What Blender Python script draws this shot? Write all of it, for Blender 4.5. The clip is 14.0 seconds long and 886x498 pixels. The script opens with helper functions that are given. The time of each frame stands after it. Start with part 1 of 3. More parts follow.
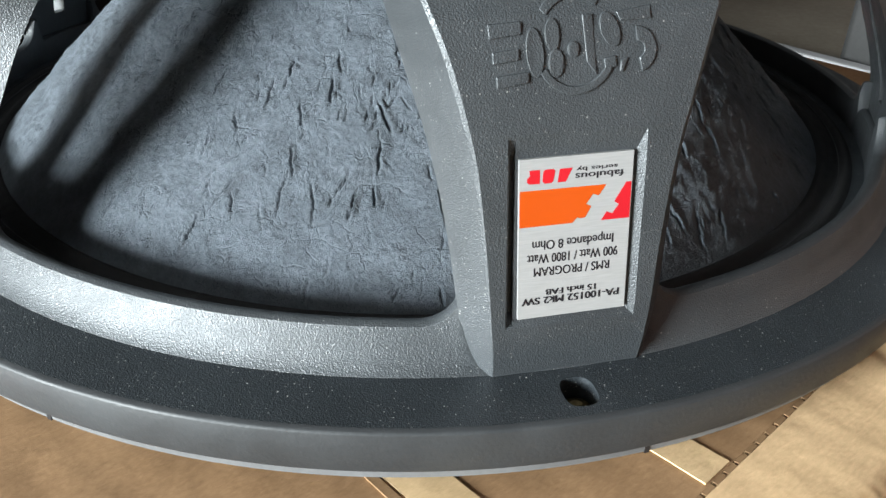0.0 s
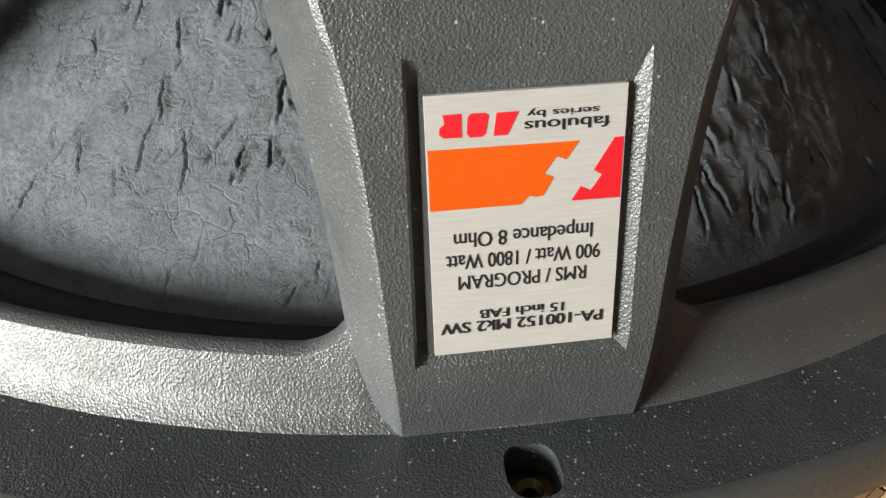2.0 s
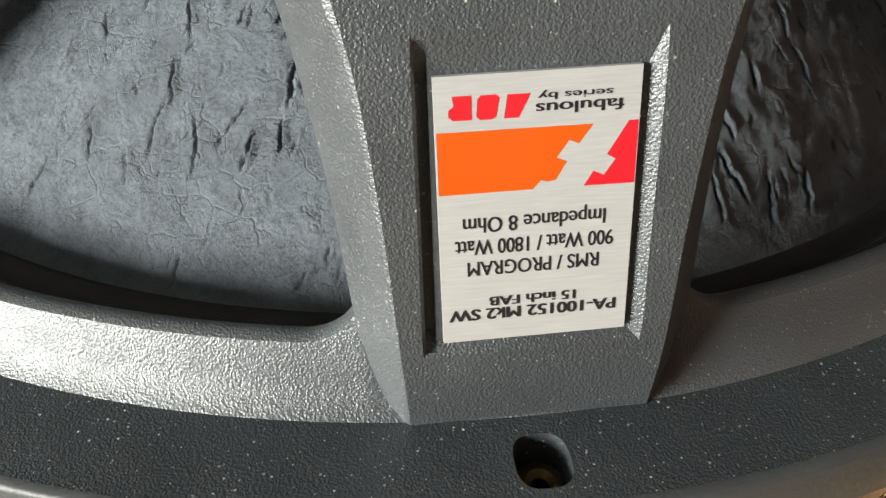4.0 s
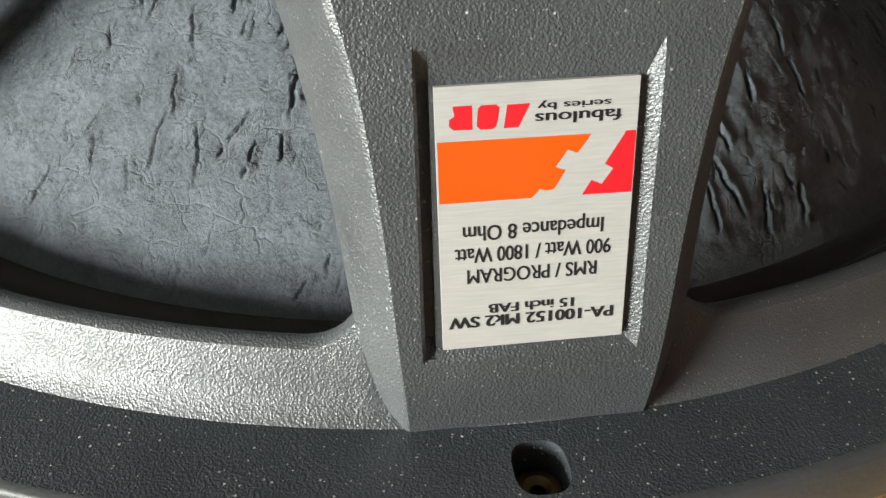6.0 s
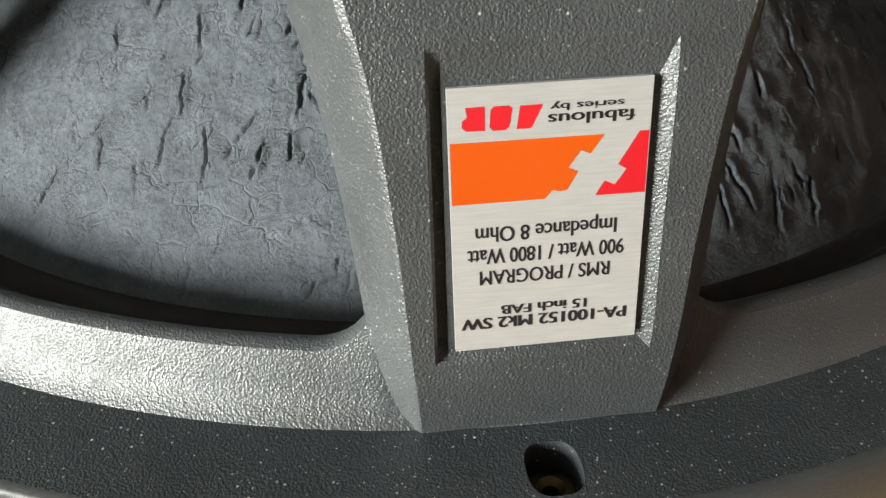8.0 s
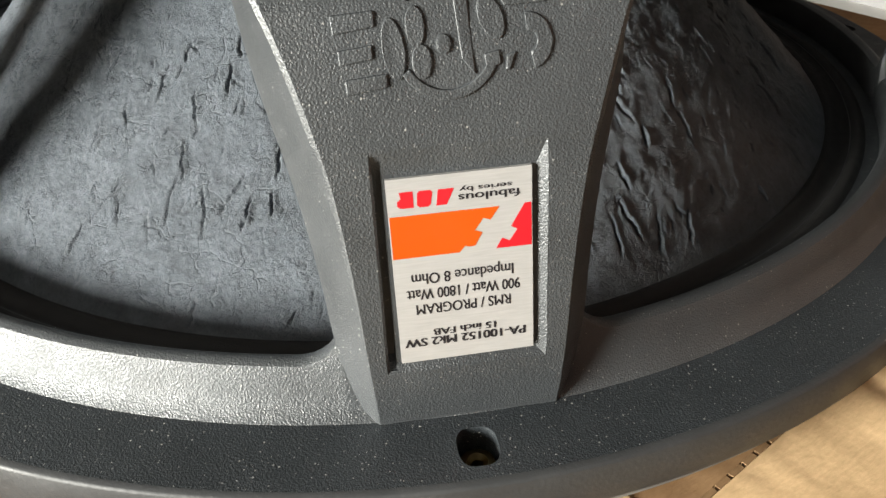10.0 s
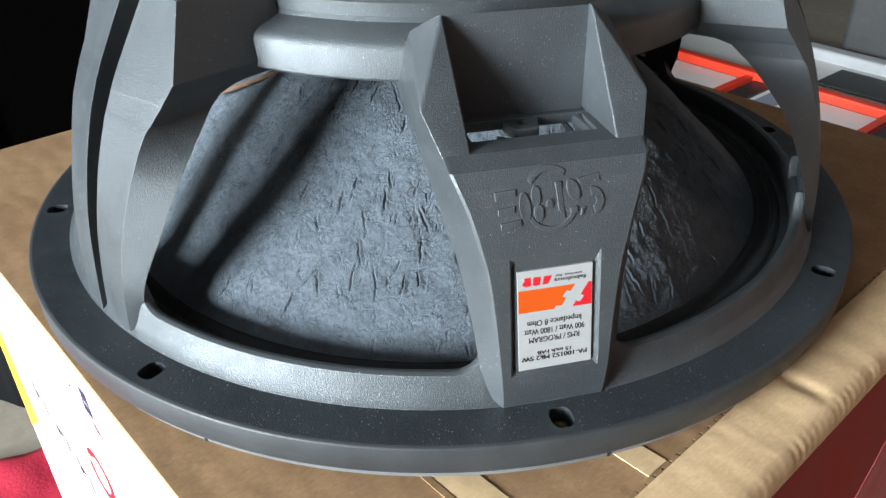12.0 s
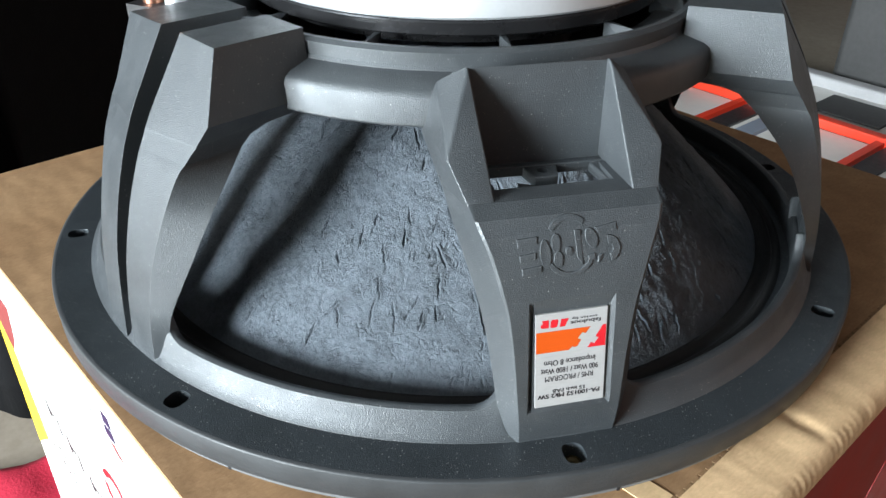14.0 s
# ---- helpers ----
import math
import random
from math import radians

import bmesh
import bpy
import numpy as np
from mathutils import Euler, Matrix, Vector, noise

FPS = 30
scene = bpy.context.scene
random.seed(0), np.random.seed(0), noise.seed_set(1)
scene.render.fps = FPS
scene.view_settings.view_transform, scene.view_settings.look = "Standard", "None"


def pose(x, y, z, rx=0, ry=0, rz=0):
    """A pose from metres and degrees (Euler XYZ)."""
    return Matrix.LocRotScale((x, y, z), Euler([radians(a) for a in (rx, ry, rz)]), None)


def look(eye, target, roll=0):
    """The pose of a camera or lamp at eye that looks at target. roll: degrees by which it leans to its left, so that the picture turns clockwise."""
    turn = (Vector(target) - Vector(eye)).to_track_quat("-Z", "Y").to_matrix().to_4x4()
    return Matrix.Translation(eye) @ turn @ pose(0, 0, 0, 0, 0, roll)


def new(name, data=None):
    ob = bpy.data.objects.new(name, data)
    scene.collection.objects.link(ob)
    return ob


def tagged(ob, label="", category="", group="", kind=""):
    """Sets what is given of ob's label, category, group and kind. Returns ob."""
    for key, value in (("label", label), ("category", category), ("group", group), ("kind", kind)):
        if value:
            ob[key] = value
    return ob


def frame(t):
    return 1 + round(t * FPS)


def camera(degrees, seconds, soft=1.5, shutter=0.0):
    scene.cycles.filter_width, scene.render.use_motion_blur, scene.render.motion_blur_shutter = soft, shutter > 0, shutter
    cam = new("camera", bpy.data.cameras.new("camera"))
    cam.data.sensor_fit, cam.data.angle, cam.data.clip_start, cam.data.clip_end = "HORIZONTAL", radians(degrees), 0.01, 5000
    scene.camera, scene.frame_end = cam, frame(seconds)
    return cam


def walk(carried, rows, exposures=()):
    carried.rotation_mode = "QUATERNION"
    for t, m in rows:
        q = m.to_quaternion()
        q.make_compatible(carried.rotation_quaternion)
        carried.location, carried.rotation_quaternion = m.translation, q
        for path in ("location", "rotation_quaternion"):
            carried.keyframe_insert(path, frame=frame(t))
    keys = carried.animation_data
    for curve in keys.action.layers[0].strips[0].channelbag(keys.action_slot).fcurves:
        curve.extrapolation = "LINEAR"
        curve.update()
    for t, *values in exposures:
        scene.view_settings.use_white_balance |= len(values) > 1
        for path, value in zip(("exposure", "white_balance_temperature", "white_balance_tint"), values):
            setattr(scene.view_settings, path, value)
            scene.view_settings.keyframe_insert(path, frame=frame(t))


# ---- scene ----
cam = camera(58.57, 14.0)
PATH = [
    (0.0, (0.06266, -0.30385, 0.11226), (0.02102, -0.04988, -0.04190), 1.11),
    (0.5, (0.07315, -0.26734, 0.08953), (0.02699, -0.01513, -0.06622), 1.26),
    (1.0, (0.07512, -0.25863, 0.08554), (0.02023, -0.00899, -0.07152), 0.58),
    (1.5, (0.07821, -0.24535, 0.08568), (0.01878, -0.00154, -0.07872), 0.08),
    (2.0, (0.07765, -0.24317, 0.08476), (0.01401, -0.00388, -0.08463), -0.20),
    (2.5, (0.07658, -0.23960, 0.08499), (0.00900, -0.00400, -0.08800), -0.63),
    (3.0, (0.07825, -0.23989, 0.08389), (0.00882, -0.00543, -0.08991), -0.79),
    (5.5, (0.07822, -0.24370, 0.08303), (0.00957, -0.00565, -0.08613), -0.39),
    (6.0, (0.07824, -0.24316, 0.08342), (0.00947, -0.00466, -0.08507), -0.28),
    (6.5, (0.07739, -0.24254, 0.08390), (0.00757, -0.00394, -0.08402), -0.39),
    (7.0, (0.07681, -0.24291, 0.08350), (0.00684, -0.00442, -0.08451), -0.33),
    (9.5, (0.07814, -0.24259, 0.08937), (0.01177, -0.00659, -0.08355), -2.04),
    (10.0, (0.08960, -0.26687, 0.11069), (0.02911, -0.02768, -0.05998), -1.55),
    (10.5, (0.09236, -0.28739, 0.12397), (0.03761, -0.04543, -0.04473), -1.41),
    (11.0, (0.08790, -0.31494, 0.14486), (0.03367, -0.07198, -0.02256), -1.69),
    (11.5, (0.08189, -0.33566, 0.16414), (0.03179, -0.08927, 0.00049), -1.40),
    (12.0, (0.06889, -0.35975, 0.18168), (0.02184, -0.11077, 0.02106), -1.04),
    (12.5, (0.06047, -0.36976, 0.19043), (0.01600, -0.11844, 0.03275), -0.58),
    (13.0, (0.06001, -0.37925, 0.19275), (0.01653, -0.12695, 0.03637), -0.24),
    (13.5, (0.06069, -0.37600, 0.19186), (0.01774, -0.12331, 0.03597), 0.14),
    (14.0, (0.05952, -0.36534, 0.19611), (0.01584, -0.11374, 0.03867), 0.54),
]
EXPO = [(0.0, 0.0, 6700, 8), (0.6, 0.0, 6850, 8), (1.0, -0.1, 7200, 9), (1.5, -0.35, 8000, 11), (2.2, 0.0, 7900, 11), (7.2, 0.0, 7650, 9),
        (9.4, -0.3, 8000, 11), (9.6, -0.2, 8000, 11), (10.0, 0.08, 7900, 12), (10.5, 0.0, 6200, 4), (11.0, 0.0, 6250, 6), (14.0, 0.0, 6450, 8)]
walk(cam, [(t, look(eye, target, roll)) for t, eye, target, roll in PATH], EXPO)

# ---- world and light ----
world = bpy.data.worlds.new("world")
scene.world = world
world.use_nodes = True
wn = world.node_tree.nodes
sky = wn.new("ShaderNodeTexSky")
sky.sky_type, sky.sun_disc = "NISHITA", False
sky.sun_elevation, sky.sun_rotation = radians(25), radians(-140)
world.node_tree.links.new(sky.outputs[0], wn["Background"].inputs[0])
wn["Background"].inputs[1].default_value = 0.1


def area_lamp(name, eye, target, sx, sy, watts, colour):
    d = bpy.data.lights.new(name, "AREA")
    d.shape, d.size, d.size_y, d.energy, d.color = "RECTANGLE", sx, sy, watts, colour
    ob = new(name, d)
    ob.matrix_world = look(eye, target)
    return ob


# daylight that comes in through the window opening
area_lamp("window_light", (-2.82, -3.06, 0.82), (-2.4, 0, 0.5), 2.0, 1.2, 940, (0.86, 0.945, 1.0))
# added warm light; its source on the east side is unseen
area_lamp("added_warm_light", (2.52, 0.45, 0.75), (0, 0, 0.05), 0.8, 1.5, 4.8, (1.0, 0.6, 0.36))

# ---- materials ----


def mat(name):
    m = bpy.data.materials.new(name)
    m.use_nodes = True
    nt = m.node_tree
    return m, nt, nt.nodes["Principled BSDF"]


def node(nt, kind, **kw):
    n = nt.nodes.new(kind)
    for k, v in kw.items():
        n.inputs[k.replace("_", " ")].default_value = v
    return n


def ramp(nt, src, stops):
    r = nt.nodes.new("ShaderNodeValToRGB")
    els = r.color_ramp.elements
    while len(els) < len(stops):
        els.new(0.5)
    for e, (p, c) in zip(els, stops):
        e.position, e.color = p, (*c, 1) if len(c) == 3 else c
    nt.links.new(src, r.inputs[0])
    return r.outputs[0]


def grey(v):
    return (v, v, v)


def coords(nt, scale=(1, 1, 1)):
    tc = nt.nodes.new("ShaderNodeTexCoord")
    mp = nt.nodes.new("ShaderNodeMapping")
    mp.inputs["Scale"].default_value = scale
    nt.links.new(tc.outputs["Object"], mp.inputs[0])
    return mp.outputs[0]


def noise_tex(nt, vec, scale, detail=4, rough=0.55):
    n = node(nt, "ShaderNodeTexNoise", Scale=scale, Detail=detail, Roughness=rough)
    nt.links.new(vec, n.inputs["Vector"])
    return n.outputs["Fac"]


def bump(nt, b, height, dist, strength=1.0, chain=None):
    n = node(nt, "ShaderNodeBump", Distance=dist, Strength=strength)
    nt.links.new(height, n.inputs["Height"])
    if chain is not None:
        nt.links.new(chain, n.inputs["Normal"])
    nt.links.new(n.outputs[0], b.inputs["Normal"])
    return n.outputs[0]


def mix(nt, fac, a, b):
    n = nt.nodes.new("ShaderNodeMix")
    n.data_type = "RGBA"
    for sock, val in ((n.inputs[0], fac), (n.inputs[6], a), (n.inputs[7], b)):
        if isinstance(val, (tuple, float, int)):
            sock.default_value = (*val, 1) if isinstance(val, tuple) else val
        else:
            nt.links.new(val, sock)
    return n.outputs[2]


def plain(name, colour, rough=0.5, metal=0.0, var=0.15, scale=60, bmp=0.0, spec=0.5):
    """Paint, plastic or paper with two scales of unevenness."""
    m, nt, b = mat(name)
    v = coords(nt)
    f1, f2 = noise_tex(nt, v, scale), noise_tex(nt, v, scale * 12, 2)
    lo, hi = tuple(c * (1 - var) for c in colour), tuple(min(1, c * (1 + var)) for c in colour)
    c1 = ramp(nt, f1, [(0.3, lo), (0.7, hi)])
    c2 = mix(nt, 0.25, c1, ramp(nt, f2, [(0.35, lo), (0.65, hi)]))
    nt.links.new(c2, b.inputs["Base Color"])
    r = ramp(nt, f1, [(0.3, grey(max(0.02, rough - 0.08))), (0.7, grey(min(1, rough + 0.08)))])
    nt.links.new(r, b.inputs["Roughness"])
    b.inputs["Metallic"].default_value = metal
    b.inputs["Specular IOR Level"].default_value = spec
    if bmp:
        bump(nt, b, f2, bmp)
    return m


def powder_coat(name, colour, rough=0.42, dust=0.5):
    """Dark grey powder coat with pebbled orange peel, white dust and painted pale glints."""
    m, nt, b = mat(name)
    v = coords(nt)
    big = noise_tex(nt, v, 35, 4)
    # pebbles of two sizes
    heights = []
    for scale in (2600, 5200):
        peb = node(nt, "ShaderNodeTexVoronoi", Scale=scale, Randomness=1.0)
        peb.feature = "SMOOTH_F1"
        peb.inputs["Smoothness"].default_value = 0.6
        nt.links.new(v, peb.inputs["Vector"])
        heights.append(peb.outputs["Distance"])
    base = ramp(nt, big, [(0.3, tuple(c * 0.85 for c in colour)), (0.7, tuple(c * 1.15 for c in colour))])

    def picked(scale, first, full):
        """Scattered cells of that scale: their distance field and a random choice among them."""
        vor = node(nt, "ShaderNodeTexVoronoi", Scale=scale, Randomness=1.0)
        nt.links.new(v, vor.inputs["Vector"])
        sep = nt.nodes.new("ShaderNodeSeparateColor")
        nt.links.new(vor.outputs["Color"], sep.inputs[0])
        return vor.outputs["Distance"], ramp(nt, sep.outputs[0], [(first, grey(0)), (first + 0.06, grey(full))])

    def times(a, c):
        mul = nt.nodes.new("ShaderNodeMath")
        mul.operation = "MULTIPLY"
        nt.links.new(a, mul.inputs[0])
        nt.links.new(c, mul.inputs[1])
        return mul.outputs[0]

    # coarse dust specks in patches; fine dust and painted glints sprinkled all over
    where = ramp(nt, noise_tex(nt, v, 95, 5, 0.7), [(0.44, grey(0)), (0.60, grey(1))])
    d1, s1 = picked(820, 0.80 if dust < 1 else 0.55, dust)
    d2, s2 = picked(1700, 0.84, 0.9 * dust)
    coarse = times(times(ramp(nt, d1, [(0.10, grey(1)), (0.19, grey(0))]), where), s1)
    dust_glints = times(ramp(nt, d2, [(0.12, grey(1)), (0.22, grey(0))]), s2)
    c = mix(nt, dust_glints, mix(nt, coarse, base, (0.6, 0.6, 0.58)), (0.5, 0.5, 0.49))
    nt.links.new(c, b.inputs["Base Color"])
    rr = ramp(nt, noise_tex(nt, v, 120, 3), [(0.3, grey(rough - 0.06)), (0.7, grey(rough + 0.08))])
    nt.links.new(rr, b.inputs["Roughness"])
    b.inputs["Metallic"].default_value = 0.3
    b.inputs["Specular IOR Level"].default_value = 0.75
    bump(nt, b, heights[1], 0.00005, 1.0, bump(nt, b, heights[0], 0.0001, 1.0))
    return m


M_CAST = powder_coat("powder_coated_grey", (0.062, 0.069, 0.075), 0.41, 0.6)
# same coat as M_CAST, painted darker for the dim up-facing rim
M_FLANGE = powder_coat("powder_coated_shaded", (0.036, 0.043, 0.049), 0.42, 1.0)
# the rim's coat, a little paler for the edge that faces the window
M_RIM = plain("rim_edge_grey", (0.046, 0.049, 0.052), 0.55, 0.25, 0.12, 80, 0.00008)


def cone_paper():
    m, nt, b = mat("black_pulp_paper")
    v = coords(nt)
    c = ramp(nt, noise_tex(nt, v, 130, 7, 0.7), [(0.3, (0.083, 0.106, 0.129)), (0.52, (0.133, 0.165, 0.199)), (0.75, (0.208, 0.248, 0.292))])
    c = mix(nt, 0.35, c, ramp(nt, noise_tex(nt, v, 800, 5, 0.75), [(0.35, (0.025, 0.028, 0.032)), (0.7, (0.16, 0.17, 0.19))]))
    nt.links.new(c, b.inputs["Base Color"])
    b.inputs["Roughness"].default_value = 0.6
    n1 = bump(nt, b, noise_tex(nt, v, 480, 8, 0.78), 0.0018, 1.0)
    n2 = bump(nt, b, noise_tex(nt, v, 1700, 3, 0.6), 0.00025, 0.8, n1)
    # curled flakes of pulp, their edges bent by the flow of the fibres
    warp = node(nt, "ShaderNodeTexNoise", Scale=140, Detail=3)
    nt.links.new(v, warp.inputs["Vector"])
    bent = nt.nodes.new("ShaderNodeVectorMath")
    bent.operation = "MULTIPLY_ADD"
    bent.inputs[1].default_value = (0.007, 0.007, 0.007)
    nt.links.new(warp.outputs["Color"], bent.inputs[0])
    nt.links.new(v, bent.inputs[2])
    flk = node(nt, "ShaderNodeTexVoronoi", Scale=170, Randomness=1.0)
    flk.feature = "DISTANCE_TO_EDGE"
    nt.links.new(bent.outputs[0], flk.inputs["Vector"])
    edge = ramp(nt, flk.outputs["Distance"], [(0.0, grey(0)), (0.05, grey(1))])
    gate = ramp(nt, noise_tex(nt, v, 120, 3, 0.6), [(0.48, grey(0)), (0.60, grey(1))])
    keep = mix(nt, gate, (1.0, 1.0, 1.0), edge)
    bump(nt, b, keep, 0.0007, 0.6, n2)
    return m


M_CONE = cone_paper()
M_SURROUND = plain("black_cloth_surround", (0.012, 0.012, 0.013), 0.75, 0, 0.3, 300, 0.0002)
M_BLACK = plain("black_plastic", (0.02, 0.02, 0.022), 0.45, 0, 0.25, 90, 0.00005)
M_SILVER = plain("zinc_plated_steel", (0.66, 0.68, 0.70), 0.45, 0.5, 0.05, 60, 0.00003)
M_BAND = plain("black_gloss_steel", (0.03, 0.03, 0.032), 0.22, 0.6, 0.2, 60)
M_LIP = plain("grey_gasket", (0.16, 0.165, 0.17), 0.5, 0.1, 0.15, 60, 0.0001)
M_COPPER = plain("copper_plate", (0.5, 0.24, 0.16), 0.35, 1.0, 0.15, 300)
M_BRASS = plain("brass", (0.24, 0.18, 0.09), 0.35, 1.0, 0.2, 300)


def cardboard(name, lo, hi, tint=0.0):
    m, nt, b = mat(name)
    v = coords(nt)
    c = ramp(nt, noise_tex(nt, v, 14, 5, 0.6), [(0.3, lo), (0.7, hi)])
    fib = noise_tex(nt, coords(nt, (900, 250, 900)), 1.0, 4, 0.7)
    c = mix(nt, 0.35, c, ramp(nt, fib, [(0.3, tuple(x * 0.72 for x in lo)), (0.75, tuple(min(1, x * 1.2) for x in hi))]))
    # scuffs and darker blotches of the recycled liner
    blot = ramp(nt, noise_tex(nt, v, 55, 6, 0.7), [(0.40, grey(0.3)), (0.60, grey(0))])
    c = mix(nt, blot, c, tuple(x * 0.66 for x in lo))
    nt.links.new(c, b.inputs["Base Color"])
    b.inputs["Roughness"].default_value = 0.78
    b.inputs["Specular IOR Level"].default_value = 0.25
    wv = node(nt, "ShaderNodeTexWave", Scale=22, Distortion=4.0, Detail=2)
    wv.bands_direction = "Y"
    wv.inputs["Detail Scale"].default_value = 1.5
    nt.links.new(v, wv.inputs["Vector"])
    n1 = bump(nt, b, wv.outputs["Fac"], 0.0006, 0.15)
    n2 = bump(nt, b, noise_tex(nt, v, 26, 5, 0.55), 0.0018, 0.5, n1)
    bump(nt, b, fib, 0.0002, 0.6, n2)
    return m


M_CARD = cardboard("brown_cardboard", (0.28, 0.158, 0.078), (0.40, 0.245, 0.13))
# same board as M_CARD, coloured paler for the light on the folded flap
M_CARD_FLAP_LIT = cardboard("lit_flap_cardboard", (0.66, 0.44, 0.24), (0.78, 0.54, 0.315))
M_CARD_LIGHT = cardboard("pale_cardboard", (0.66, 0.45, 0.24), (0.74, 0.53, 0.31))
M_CARD_EDGE = cardboard("cut_cardboard_edge", (0.22, 0.13, 0.06), (0.36, 0.22, 0.12))
M_PRINT_WHITE = plain("white_printed_board", (0.86, 0.85, 0.80), 0.5, 0, 0.03, 20)
M_PRINT_RED = plain("red_printed_board", (0.30, 0.022, 0.015), 0.65, 0, 0.15, 15, 0, 0.15)
M_INK_RED = plain("bright_red_ink", (0.50, 0.010, 0.018), 0.4, 0, 0.05, 40)
M_INK_YELLOW = plain("yellow_ink", (0.85, 0.6, 0.03), 0.45, 0, 0.04, 40)
M_INK_BLACK = plain("black_ink", (0.012, 0.011, 0.014), 0.4, 0, 0.1, 200)
M_INK_ORANGE = plain("orange_ink", (0.50, 0.066, 0.003), 0.4, 0, 0.03, 40)
M_INK_BLUE = plain("blue_ink", (0.012, 0.010, 0.05), 0.45, 0, 0.1, 40)
M_INK_MAROON = plain("maroon_ink", (0.2, 0.03, 0.03), 0.45, 0, 0.1, 40)


def brushed_label():
    m, nt, b = mat("brushed_aluminium_label")
    s = noise_tex(nt, coords(nt, (200, 4000, 4000)), 1.0, 3, 0.6)
    nt.links.new(ramp(nt, s, [(0.3, grey(0.42)), (0.7, grey(0.49))]), b.inputs["Base Color"])
    nt.links.new(ramp(nt, s, [(0.3, grey(0.35)), (0.7, grey(0.5))]), b.inputs["Roughness"])
    b.inputs["Metallic"].default_value = 0.35
    return m


M_PLATE = brushed_label()
M_WALL_DARK = plain("dark_wall", (0.025, 0.025, 0.027), 0.7, 0, 0.25, 3, 0.001)
M_WALL = plain("grey_plaster", (0.06, 0.06, 0.06), 0.8, 0, 0.1, 4, 0.001)
M_WALL_WARM = plain("red_brown_plaster", (0.17, 0.06, 0.035), 0.8, 0, 0.12, 4, 0.001)
M_CEIL = plain("grey_ceiling", (0.13, 0.13, 0.13), 0.85, 0, 0.05, 4)
M_BLACK_CLOTH = plain("black_cloth", (0.004, 0.004, 0.0045), 0.85, 0, 0.3, 40, 0.0005, 0.1)
M_RED_CLOTH = plain("red_cloth", (0.44, 0.010, 0.036), 0.9, 0, 0.15, 30, 0.0006)
M_RED_PAINT = plain("red_enamel", (0.75, 0.05, 0.02), 0.35, 0, 0.1, 20)
M_GREY_STEEL = plain("grey_painted_steel", (0.42, 0.42, 0.43), 0.45, 0, 0.1, 20)
M_PALE = plain("pale_grey_tile", (0.70, 0.69, 0.66), 0.4, 0, 0.08, 6)
M_BLUE_GREY = plain("blue_grey_steel", (0.22, 0.26, 0.32), 0.45, 0, 0.1, 20)
M_DARK_BIN = plain("dark_grey_plastic", (0.05, 0.05, 0.05), 0.6, 0, 0.25, 8, 0.001)


def worn_floor():
    m, nt, b = mat("worn_floor")
    v = coords(nt)
    c = ramp(nt, noise_tex(nt, v, 5.0, 6, 0.6), [(0.3, (0.25, 0.205, 0.155)), (0.7, (0.34, 0.285, 0.225))])
    c = mix(nt, 0.3, c, ramp(nt, noise_tex(nt, v, 70, 4, 0.6), [(0.35, (0.17, 0.145, 0.115)), (0.7, (0.35, 0.315, 0.27))]))
    nt.links.new(c, b.inputs["Base Color"])
    b.inputs["Roughness"].default_value = 0.5
    bump(nt, b, noise_tex(nt, v, 40.0, 4), 0.0008, 0.5)
    return m


M_FLOOR = worn_floor()

# ---- mesh helpers ----


def link(name, bm, material, parent=None, label="", m=None, smooth=True, bevel=0.0, segs=2):
    me = bpy.data.meshes.new(name)
    bmesh.ops.recalc_face_normals(bm, faces=bm.faces)
    bm.to_mesh(me)
    bm.free()
    me.materials.append(material)
    if smooth:
        me.polygons.foreach_set("use_smooth", [True] * len(me.polygons))
        me.set_sharp_from_angle(angle=radians(35))
    ob = new(name, me)
    if m is not None:
        ob.matrix_world = m
    if parent is not None:
        ob.parent = parent
    if label:
        ob["label"] = label
    if bevel:
        md = ob.modifiers.new("bevel", "BEVEL")
        md.width, md.segments, md.limit_method, md.angle_limit = bevel, segs, "ANGLE", radians(28)
        md.harden_normals = False
        if smooth:
            me.polygons.foreach_set("use_smooth", [True] * len(me.polygons))
            wn_ = ob.modifiers.new("normals", "WEIGHTED_NORMAL")
            wn_.keep_sharp = False
    return ob


part = link


def thing(name, label, category, group="", kind="", loc=(0, 0, 0), turn=0):
    e = new(name)
    e.empty_display_size = 0.05
    e.matrix_world = pose(*loc, 0, 0, turn)
    return tagged(e, label, category, group, kind)


def box_bm(x0, x1, y0, y1, z0, z1, bm=None):
    bm = bm or bmesh.new()
    vs = [bm.verts.new((x, y, z)) for z in (z0, z1) for y in (y0, y1) for x in (x0, x1)]
    for f in ((0, 2, 3, 1), (4, 5, 7, 6), (0, 1, 5, 4), (2, 6, 7, 3), (0, 4, 6, 2), (1, 3, 7, 5)):
        bm.faces.new([vs[i] for i in f])
    return bm


def revolve_bm(profile, steps=192, closed=True, a0=0.0, a1=360.0):
    """A ring from a profile of (r, z)."""
    bm = bmesh.new()
    full = abs(a1 - a0) >= 359.9
    n = steps if full else steps + 1
    rows = []
    for i in range(n):
        a = radians(a0 + (a1 - a0) * i / steps)
        rows.append([bm.verts.new((r * math.cos(a), r * math.sin(a), z)) for r, z in profile])
    k = len(profile)
    for i in range(steps):
        p, q = rows[i], rows[(i + 1) % n]
        for j in range(k if closed else k - 1):
            bm.faces.new((p[j], q[j], q[(j + 1) % k], p[(j + 1) % k]))
    if closed and not full:
        bm.faces.new(rows[0])
        bm.faces.new(rows[-1])
    return bm


